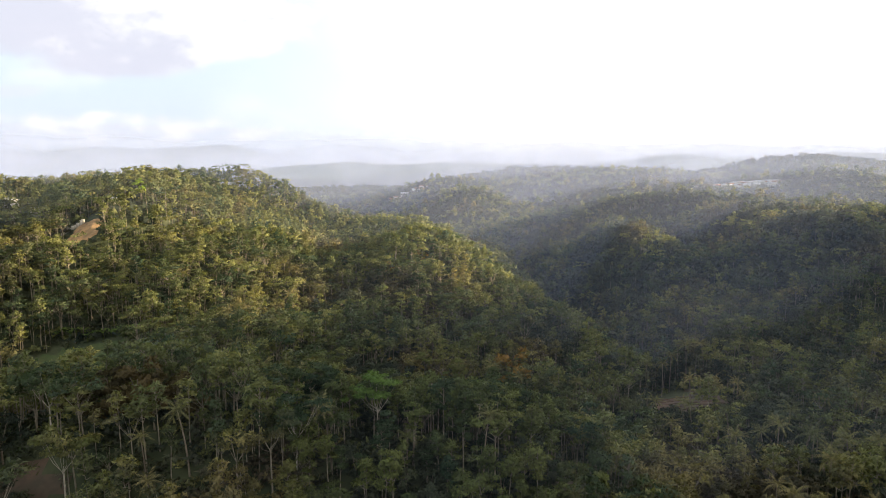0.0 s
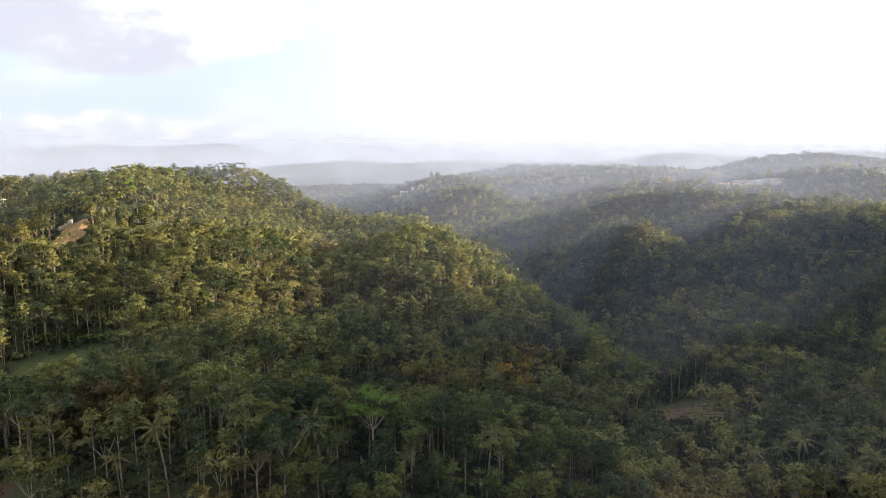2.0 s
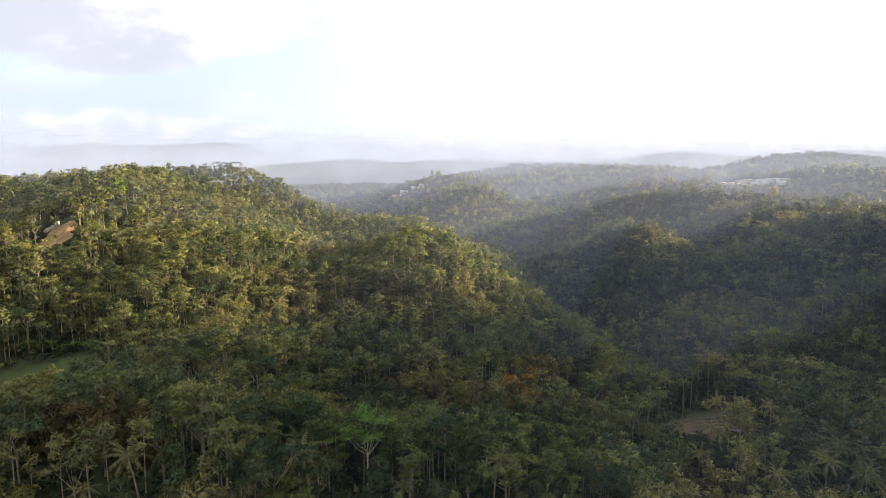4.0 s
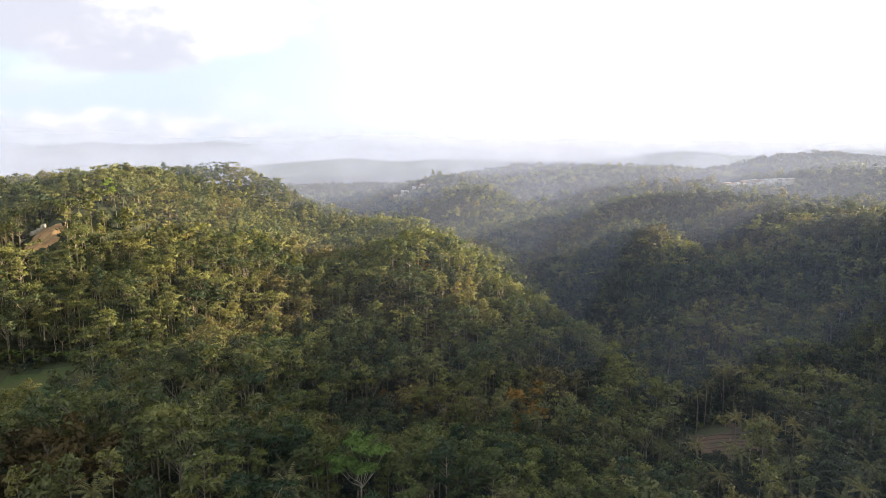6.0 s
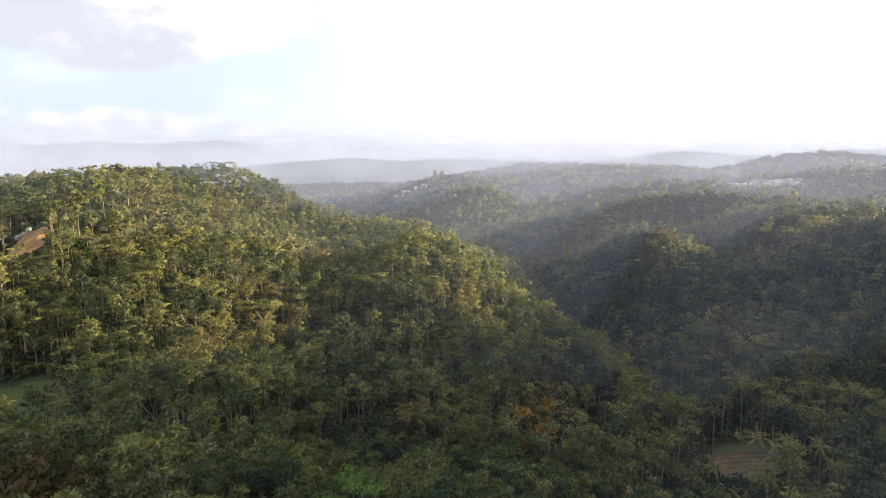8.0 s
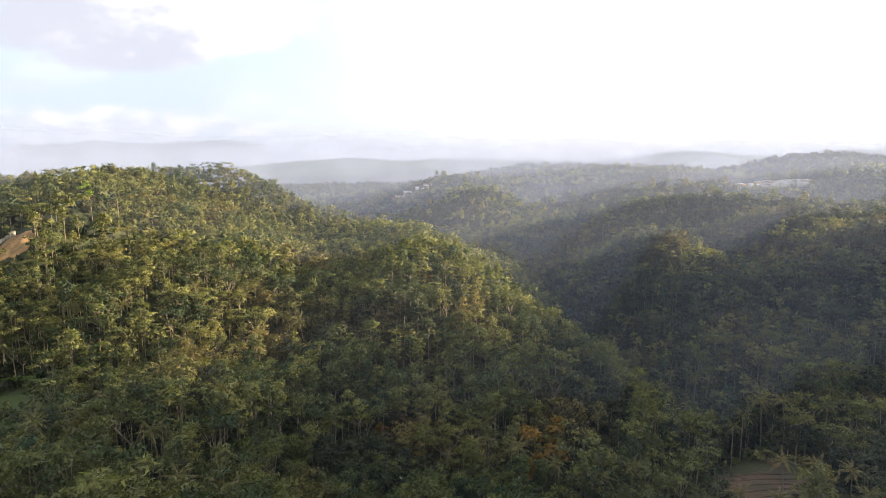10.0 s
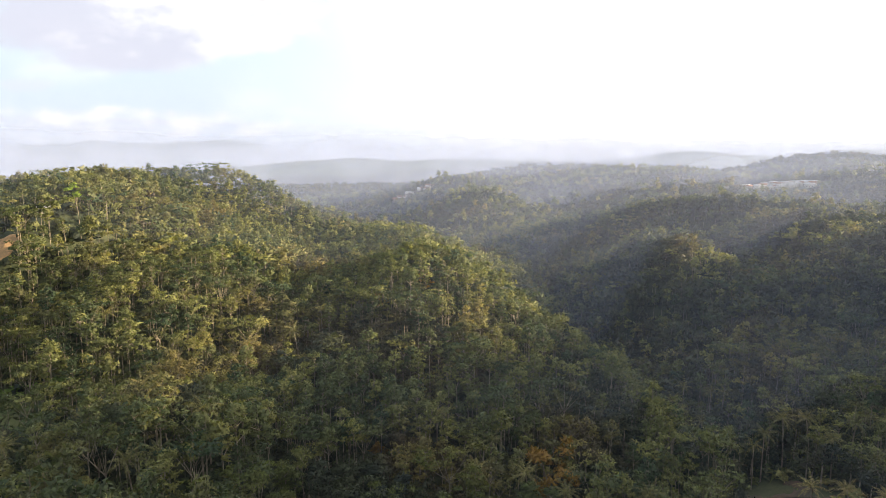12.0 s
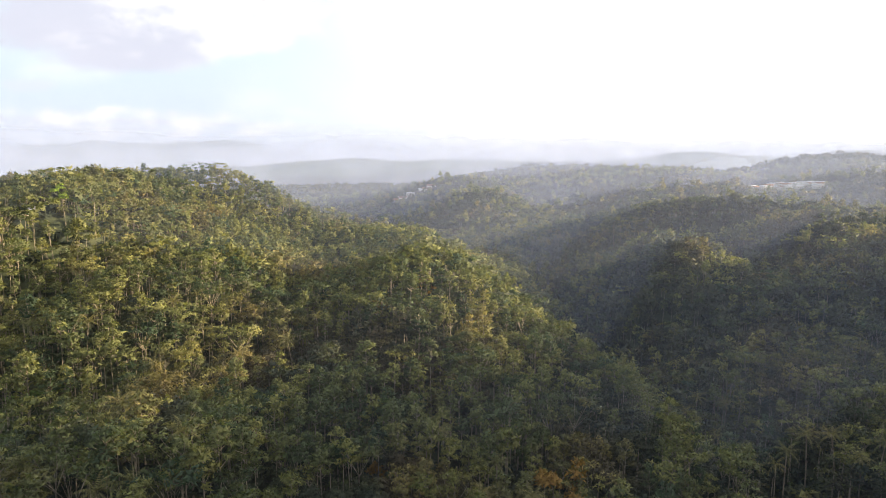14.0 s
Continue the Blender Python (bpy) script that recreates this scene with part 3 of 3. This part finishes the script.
def forms_of(count, leaves, leaf, fronds, leaflets, sides, fat=1.0):
    out = []
    for k in range(count):
        out.append(whole(*any_slender(np.random.default_rng(500 + k), 18, leaves, leaf, sides), 1))
    for k in range(count):
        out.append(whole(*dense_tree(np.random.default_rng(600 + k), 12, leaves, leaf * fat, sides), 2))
    for k in range(count):
        out.append(whole(*palm_shape(np.random.default_rng(700 + k), 14, fronds, leaflets, sides), 3))
    return out


def shrub_form(leaves, slot):
    return leaves[0], leaves[1], np.full(len(leaves[1]), slot), leaves[2]


def plant_near():
    x, y = scatter(-260, 260, 100, 335, 4.6)
    keep = wedge(x, y) & wooded(x, y)
    for px, py in PALMS:
        keep &= np.hypot(x - px, (y + 2.0 - py) / 1.5) > 3.0
    keep &= ((x + 74) / 15) ** 2 + ((y - 145) / 8) ** 2 > 1
    for px, py in ((-93, 138), (-82, 124), (-16, 141), (-12, 144), (-20, 144), (19, 166), (26, 220), (22, 219), (24, 214), (28, 217)):
        keep &= np.hypot(x - px, y - py) > 4.0
    for cx, cy, a, c in OPEN_FRONTS:
        keep &= ((x - cx) / a) ** 2 + ((y - cy) / c) ** 2 > 1
    keep &= in_sight(x, y, 14)
    x, y = x[keep], y[keep]
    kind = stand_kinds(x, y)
    size = np.clip(rng.normal(0.90, 0.16, len(x)), 0.5, 1.25)
    order = np.argsort(np.maximum(115, y - 85) + 0.4 * np.abs(x))
    size = np.where(kind == 1, size * 1.15, size)
    quota, own = {0: 300, 1: 270, 2: 120}, np.zeros(len(x), bool)
    for k in order:
        if quota[kind[k]] > 0:
            quota[kind[k]] -= 1
            own[k] = True
    names = ("slender_tree", "round_tree", "coconut_palm")
    for k in np.nonzero(own)[0]:
        forms = len(made[names[kind[k]]])
        plant(names[kind[k]], float(x[k]), float(y[k]), float(size[k]), float(rng.uniform(0, 6.28)), int(rng.integers(forms)))
    for k, (px, py) in enumerate(PALMS):
        plant("coconut_palm", px, py, float(rng.uniform(1.0, 1.22)), k * 1.3, k % 5)
    for px, py, size_own, form in ((25, 223, 1.6, 0), (-20, 238, 0.6, 1), (-30, 330, 0.9, 0), (-12, 340, 1.0, 1), (-80, 262, 0.8, 0)):
        plant("rusty_tree", px, py, size_own, px * 0.1, form)
    for px, py, size_own, form in ((-74, 148, 1.5, 0), (-82, 150, 1.3, 1), (-66, 150, 1.35, 0), (-69, 144, 1.2, 1), (-78, 144, 1.15, 0), (-60, 147, 1.0, 1), (-88, 146, 1.0, 0)):
        plant("brown_tree", px, py, size_own, px * 0.3, form)
    crest = ((-300, 432), (-318, 440), (-255, 436), (-243, 445), (-232, 440), (-205, 447), (-196, 455), (-178, 470), (-280, 452), (-168, 480), (-186, 520), (-175, 560))
    near = ((-92, 141), (-81, 127), (19, 169), (-33, 134), (17, 268), (4, 285), (-26, 352), (60, 196))
    for k, (px, py) in enumerate(crest + near):
        plant("umbrella_tree", px, py, 1.05 + 0.05 * (k % 4), k * 1.7, k % 4)
    plant("broad_tree", -16, 147, 1.0, 0.6, 0)
    plant("lime_tree", -171, 359, 1.2, 0.0, 0)
    rest = ~own
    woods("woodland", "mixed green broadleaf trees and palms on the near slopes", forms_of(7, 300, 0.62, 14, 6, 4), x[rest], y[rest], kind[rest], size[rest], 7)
    x, y = scatter(-260, 260, 88, 335, 3.7)
    keep = wedge(x, y) & wooded(x, y) & in_sight(x, y, 7)
    x, y = x[keep], y[keep]
    fine = (y < 185) & (np.abs(x) < 130)
    # three shrubs in four take the dark leaf: painted shade for the gaps between trees
    shrubs = [shrub_form(bush(np.random.default_rng(800 + k), 3.2, 28, 1.15), 2 - (k == 3)) for k in range(4)]
    shrubs += [shrub_form(bush(np.random.default_rng(810 + k), 3.2, 64, 0.75), 2 - (k == 3)) for k in range(4)]
    v, f, slots, shade, facing = stamp(shrubs, x, y, rng.uniform(0.6, 1.5, len(x)), rng.uniform(0, 6.28, len(x)), rng.integers(0, 4, len(x)) + 4 * fine)
    tagged(new("undergrowth", mesh_from("undergrowth", v, f, wood_mats, slots, shade, normals=facing)), "green shrubs under the trees, darkened in colour as shade in the gaps", "undergrowth", kind="stuff")

    x, y = scatter(-420, 300, 335, 560, 6.0)
    keep = wedge(x, y) & wooded(x, y)
    x, y = x[keep], y[keep]
    keep = in_sight(x, y, 6)
    x, y = x[keep], y[keep]
    shrubs = [shrub_form(bush(np.random.default_rng(820 + k), 3.6, 13, 1.9), 1 + k % 2) for k in range(4)]
    v, f, slots, shade, facing = stamp(shrubs, x, y, rng.uniform(0.7, 1.5, len(x)), rng.uniform(0, 6.28, len(x)), rng.integers(0, 4, len(x)))
    tagged(new("hillside_scrub", mesh_from("hillside_scrub", v, f, wood_mats, slots, shade, normals=facing)), "green scrub between the trees on the hillside", "scrub", kind="stuff")


def plant_middle():
    x, y = scatter(-560, 560, 335, 700, 5.2)
    keep = wedge(x, y) & wooded(x, y)
    for cx, cy, a, c in OPEN_FRONTS:
        keep &= ((x - cx) / a) ** 2 + ((y - cy) / c) ** 2 > 1
    x, y = x[keep], y[keep]
    keep = in_sight(x, y, 15)
    x, y = x[keep], y[keep]
    size = np.clip(rng.normal(0.92, 0.15, len(x)), 0.5, 1.25)
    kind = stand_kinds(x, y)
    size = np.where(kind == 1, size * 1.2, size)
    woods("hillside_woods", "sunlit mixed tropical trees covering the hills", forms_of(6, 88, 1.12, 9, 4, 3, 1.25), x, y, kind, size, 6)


def plant_far():
    x, y = scatter(-900, 1000, 700, 1250, 7.5)
    keep = wedge(x, y) & wooded(x, y)
    x, y = x[keep], y[keep]
    keep = in_sight(x, y, 13)
    x, y = x[keep], y[keep]
    size = np.clip(rng.normal(0.85, 0.15, len(x)), 0.5, 1.2)
    woods("distant_woods", "hazy dense forest on the far hills", forms_of(4, 40, 2.1, 8, 2, 3), x, y, np.where(rng.random(len(x)) < 0.8, 1, 0), size * 1.1, 4)
    x, y = scatter(-1500, 1700, 1250, 2300, 13.0)
    keep = wedge(x, y)
    x, y = x[keep], y[keep]
    keep = in_sight(x, y, 12)
    x, y = x[keep], y[keep]
    size = np.clip(rng.normal(0.9, 0.18, len(x)), 0.5, 1.25)
    woods("horizon_woods", "pale hazy forest on the furthest ridges", forms_of(3, 14, 4.0, 6, 1, 3), x, y, np.ones(len(x), int), size * 1.1, 3)


def plant_beneath():
    """Woods under and round the line of flight."""
    x, y = scatter(-190, 170, -90, 100, 7.0)
    keep = wooded(x, y)
    x, y = x[keep], y[keep]
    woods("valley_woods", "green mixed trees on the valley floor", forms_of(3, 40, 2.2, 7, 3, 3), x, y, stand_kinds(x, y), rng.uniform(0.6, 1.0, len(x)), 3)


plant_near()
plant_beneath()
plant_middle()
plant_far()


# ---------------------------------------------------------------- houses and small things
wall_paint = plain_material("wall_paint", (0.62, 0.58, 0.50), (0.50, 0.46, 0.40), 0.2)
roof_tile = plain_material("roof_tile", (0.30, 0.15, 0.09), (0.22, 0.11, 0.07), 0.4)
roof_metal = plain_material("roof_metal", (0.56, 0.56, 0.55), (0.38, 0.37, 0.36), 0.12, rough=0.5)
dark_glass = plain_material("dark_glass", (0.03, 0.035, 0.04), (0.05, 0.05, 0.05), 0.5, rough=0.2)
door_wood = plain_material("door_wood", (0.16, 0.09, 0.05), (0.11, 0.06, 0.035), 1.5)


def box(x0, x1, y0, y1, z0, z1):
    v = np.array([(x, y, z) for x in (x0, x1) for y in (y0, y1) for z in (z0, z1)], float)
    q = [(0, 1, 3, 2), (4, 6, 7, 5), (0, 4, 5, 1), (2, 3, 7, 6), (0, 2, 6, 4), (1, 5, 7, 3)]
    return v, np.array([t for a, b, c, d in q for t in ((a, b, c), (a, c, d))])


def gable_roof(w, d, z, rise, eave=0.6, thick=0.18):
    v, f = [], []
    for lift in (0, thick):
        v += [(-w / 2 - eave, -d / 2 - eave, z + lift), (w / 2 + eave, -d / 2 - eave, z + lift), (w / 2 + eave, 0, z + rise + lift),
              (-w / 2 - eave, 0, z + rise + lift), (w / 2 + eave, d / 2 + eave, z + lift), (-w / 2 - eave, d / 2 + eave, z + lift)]
    for o in (0, 6):
        f += [(o, o + 1, o + 2), (o, o + 2, o + 3), (o + 3, o + 2, o + 4), (o + 3, o + 4, o + 5)]
    rim = (0, 1, 2, 4, 5, 3)
    for a, c in zip(rim, rim[1:] + rim[:1]):
        f += [(a, c, c + 6), (a, c + 6, a + 6)]
    return np.array(v, float), np.array(f)


def gable_wall(w, d, h, rise):
    v, f = box(-w / 2, w / 2, -d / 2, d / 2, -1.5, h)
    ends = np.array([(s * w / 2, y, z) for s in (-1, 1) for y, z in ((-d / 2, h), (d / 2, h), (0, h + rise * 0.9))], float)
    return joined([(v, f), (ends, np.array([(0, 1, 2), (3, 4, 5)]))])


def house(x, y, turn, w, d, h, roof_mat, label):
    ob = new("house")
    rise = d * 0.22
    part("wall", mesh_from("wall", *gable_wall(w, d, h, rise), [wall_paint]), ob)
    part("roof", mesh_from("roof", *gable_roof(w, d, h, rise), [roof_mat]), ob)
    part("door", mesh_from("door", *box(-0.45, 0.45, -d / 2 - 0.06, -d / 2 + 0.02, 0, 2.05), [door_wood]), ob)
    for s in (-1, 1):
        window = part("window", mesh_from("window", *box(s * w * 0.3 - 0.65, s * w * 0.3 + 0.65, -d / 2 - 0.05, -d / 2 + 0.02, 0.9, 2.1), [dark_glass]), ob)
        part("sill", mesh_from("sill", *box(s * w * 0.3 - 0.75, s * w * 0.3 + 0.75, -d / 2 - 0.15, -d / 2 + 0.02, 0.8, 0.9), [wall_paint]), window)
    ob.matrix_basis = pose(x, y, float(height(x, y)), 0, 0, turn)
    tagged(ob, label, "house")
    return ob


def villages():
    r = np.random.default_rng(5)
    for k in range(34):
        along, back = r.uniform(-42, 48), r.uniform(-36, 34)
        x, y = 470 + 0.90 * along + 0.44 * back, 990 - 0.44 * along + 0.90 * back
        metal = r.random() < 0.75
        ob = house(x, y, r.uniform(-25, 25), r.uniform(8, 14), r.uniform(6, 8), r.uniform(3.6, 5.6), roof_metal if metal else roof_tile,
                   "small pale village house with grey metal roof" if metal else "small pale village house with red tiled roof")
        tagged(ob, group="village houses on the far ridge")
    for k in range(9):
        x, y = -56 + r.uniform(-30, 30), 1040 + r.uniform(-9, 9)
        tagged(house(x, y, r.uniform(-20, 20), r.uniform(9, 15), 7, 4.0, roof_metal if k % 2 else roof_tile, "pale house among the distant woods"), group="houses in the distant valley")
    house(-268, 381, 12, 20, 7, 3.0, roof_metal, "long low shed with pale metal roof on the hilltop")
    house(-244, 383, 8, 9, 6, 2.8, roof_metal, "small hut with pale roof on the hilltop")
    house(-185, 356, 20, 6, 5, 3.0, roof_metal, "small white-roofed hut half hidden by trees")


def ruined_wall():
    ob = new("ruined_wall")
    r = np.random.default_rng(3)
    for k in range(9):
        x = -201.0 + k * 1.35
        y = 332.5 + 0.1 * k
        z = float(height(x, y))
        v, f = box(-0.7, 0.7, -0.6, 0.6, -1.0, r.uniform(1.2, 2.6))
        v = v + r.normal(size=v.shape) * 0.12 + (x, y, z)
        part("block", mesh_from("block", v, f, [pale_rock]), ob)
    tagged(ob, "broken pale stone wall above an orange landslip", "wall")


def terrace_beds():
    for k in range(5):
        pts = []
        for q in np.linspace(-1, 1, 13):
            x, y = 97 + 12 * q * (1 - 0.06 * k), 231 + 4.0 * k - 2.0 * q * q - 3.5 * q
            pts.append((x, y, float(height(x, y)) + 0.42))
        ob = new("planting_bed", mesh_from("planting_bed", *tube(pts, [0.15] + [0.34] * 11 + [0.15], 6), [red_soil], flat=False))
        tagged(ob, "curved brown soil bed of a small hillside field", "field bed", "beds of the hillside field")


def banana_plants():
    r = np.random.default_rng(9)
    leaf_v, leaf_f = [], []
    for k in range(8):
        ang, rise = k * 2.4, math.radians(r.uniform(35, 80))
        out, side = np.array([math.cos(ang), math.sin(ang), 0]), np.array([-math.sin(ang), math.cos(ang), 0])
        p = np.array([0, 0, 2.0])
        row = []
        for q in range(5):
            wide = (0.1, 0.38, 0.42, 0.34, 0.05)[q]
            row.append((p + side * wide - (0, 0, 0.1), p.copy(), p - side * wide - (0, 0, 0.1)))
            bend = rise - q * 0.42
            p = p + (out * math.cos(bend) + np.array([0, 0, math.sin(bend)])) * 0.62
        for q in range(4):
            a, c = row[q], row[q + 1]
            n = len(leaf_v)
            leaf_v += [*a, *c]
            leaf_f += [(n, n + 1, n + 4), (n, n + 4, n + 3), (n + 1, n + 2, n + 5), (n + 1, n + 5, n + 4)]
    stem = mesh_from("stem", *tube([(0, 0, -0.5), (0, 0, 1.2), (0.05, 0, 2.2)], (0.2, 0.16, 0.1), 6), [leaf_feather], flat=False)
    leaves = mesh_from("leaves", np.array(leaf_v), np.array(leaf_f), [leaf_lime_dull])
    first = None
    for k in range(22):
        x, y = -164 + k * 2.3 + r.uniform(-1, 1), 263.0 + 0.05 * k + r.uniform(-1.5, 1.5)
        s = r.uniform(0.9, 1.4)
        m = Matrix.LocRotScale((x, y, float(height(x, y))), Euler((0, 0, r.uniform(0, 6))), (s, s, s))
        if first is None:
            first = ob = new("banana_plant")
            part("stem", stem, ob)
            part("leaves", leaves, ob)
            tagged(ob, "banana plant with broad green leaves at the meadow edge", "banana plant", "banana plants by the meadow")
        else:
            ob = copy_thing(first, Matrix.Identity(4))
        ob.matrix_basis = m


leaf_lime_dull = leaf_material("banana_leaf", (0.10, 0.16, 0.04), (0.14, 0.19, 0.05), (0.17, 0.17, 0.06))
villages()
ruined_wall()
terrace_beds()
banana_plants()
dead = new("dead_trunk", mesh_from("dead_trunk", *tube([(-9.0, 199.0, float(height(-9, 199)) - 1), (-9.6, 199.2, float(height(-9, 199)) + 10), (-11.6, 199.6, float(height(-9, 199)) + 13.5)], (0.30, 0.24, 0.15), 6), [pale_rock], flat=False))
tagged(dead, "bare pale leaning dead tree trunk", "dead tree")


# ---------------------------------------------------------------- evening haze, as tinted sheets
def haze_sheet_material(name, density, west, east, reach, top):
    """A tinted sheet in place of haze: mostly clear, scattering light both ways, thinner with height and patchy."""
    m, t, out = material(name)
    place = t.nodes.new("ShaderNodeNewGeometry").outputs["Position"]
    axes = t.nodes.new("ShaderNodeSeparateXYZ")
    t.links.new(place, axes.inputs[0])
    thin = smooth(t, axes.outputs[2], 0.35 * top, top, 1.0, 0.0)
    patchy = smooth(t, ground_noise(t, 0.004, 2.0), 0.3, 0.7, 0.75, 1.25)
    # denser to the right, so the sheet also imitates glare toward the sun
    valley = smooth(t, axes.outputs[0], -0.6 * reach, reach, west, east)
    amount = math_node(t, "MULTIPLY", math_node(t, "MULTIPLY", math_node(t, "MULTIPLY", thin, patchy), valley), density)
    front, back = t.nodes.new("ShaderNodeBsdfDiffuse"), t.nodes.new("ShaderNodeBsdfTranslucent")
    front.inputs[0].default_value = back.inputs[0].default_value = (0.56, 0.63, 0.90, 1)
    both, mix, clear = t.nodes.new("ShaderNodeMixShader"), t.nodes.new("ShaderNodeMixShader"), t.nodes.new("ShaderNodeBsdfTransparent")
    both.inputs[0].default_value = 0.5
    t.links.new(front.outputs[0], both.inputs[1])
    t.links.new(back.outputs[0], both.inputs[2])
    t.links.new(amount, mix.inputs[0])
    t.links.new(clear.outputs[0], mix.inputs[1])
    t.links.new(both.outputs[0], mix.inputs[2])
    t.links.new(mix.outputs[0], out.inputs[0])
    return m


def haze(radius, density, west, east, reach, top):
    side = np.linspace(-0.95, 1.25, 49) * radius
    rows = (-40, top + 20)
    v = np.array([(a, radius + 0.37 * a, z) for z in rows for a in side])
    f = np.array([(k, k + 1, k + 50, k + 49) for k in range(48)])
    ob = new("haze", mesh_from("haze", v, f, [haze_sheet_material("haze_sheet_tint", density, west, east, reach, top)], flat=False))
    tagged(ob, "thin bluish see-through sheet standing in for evening haze over the valleys", "haze", kind="structure")


# upright sheets, one behind another, add the paling of distance
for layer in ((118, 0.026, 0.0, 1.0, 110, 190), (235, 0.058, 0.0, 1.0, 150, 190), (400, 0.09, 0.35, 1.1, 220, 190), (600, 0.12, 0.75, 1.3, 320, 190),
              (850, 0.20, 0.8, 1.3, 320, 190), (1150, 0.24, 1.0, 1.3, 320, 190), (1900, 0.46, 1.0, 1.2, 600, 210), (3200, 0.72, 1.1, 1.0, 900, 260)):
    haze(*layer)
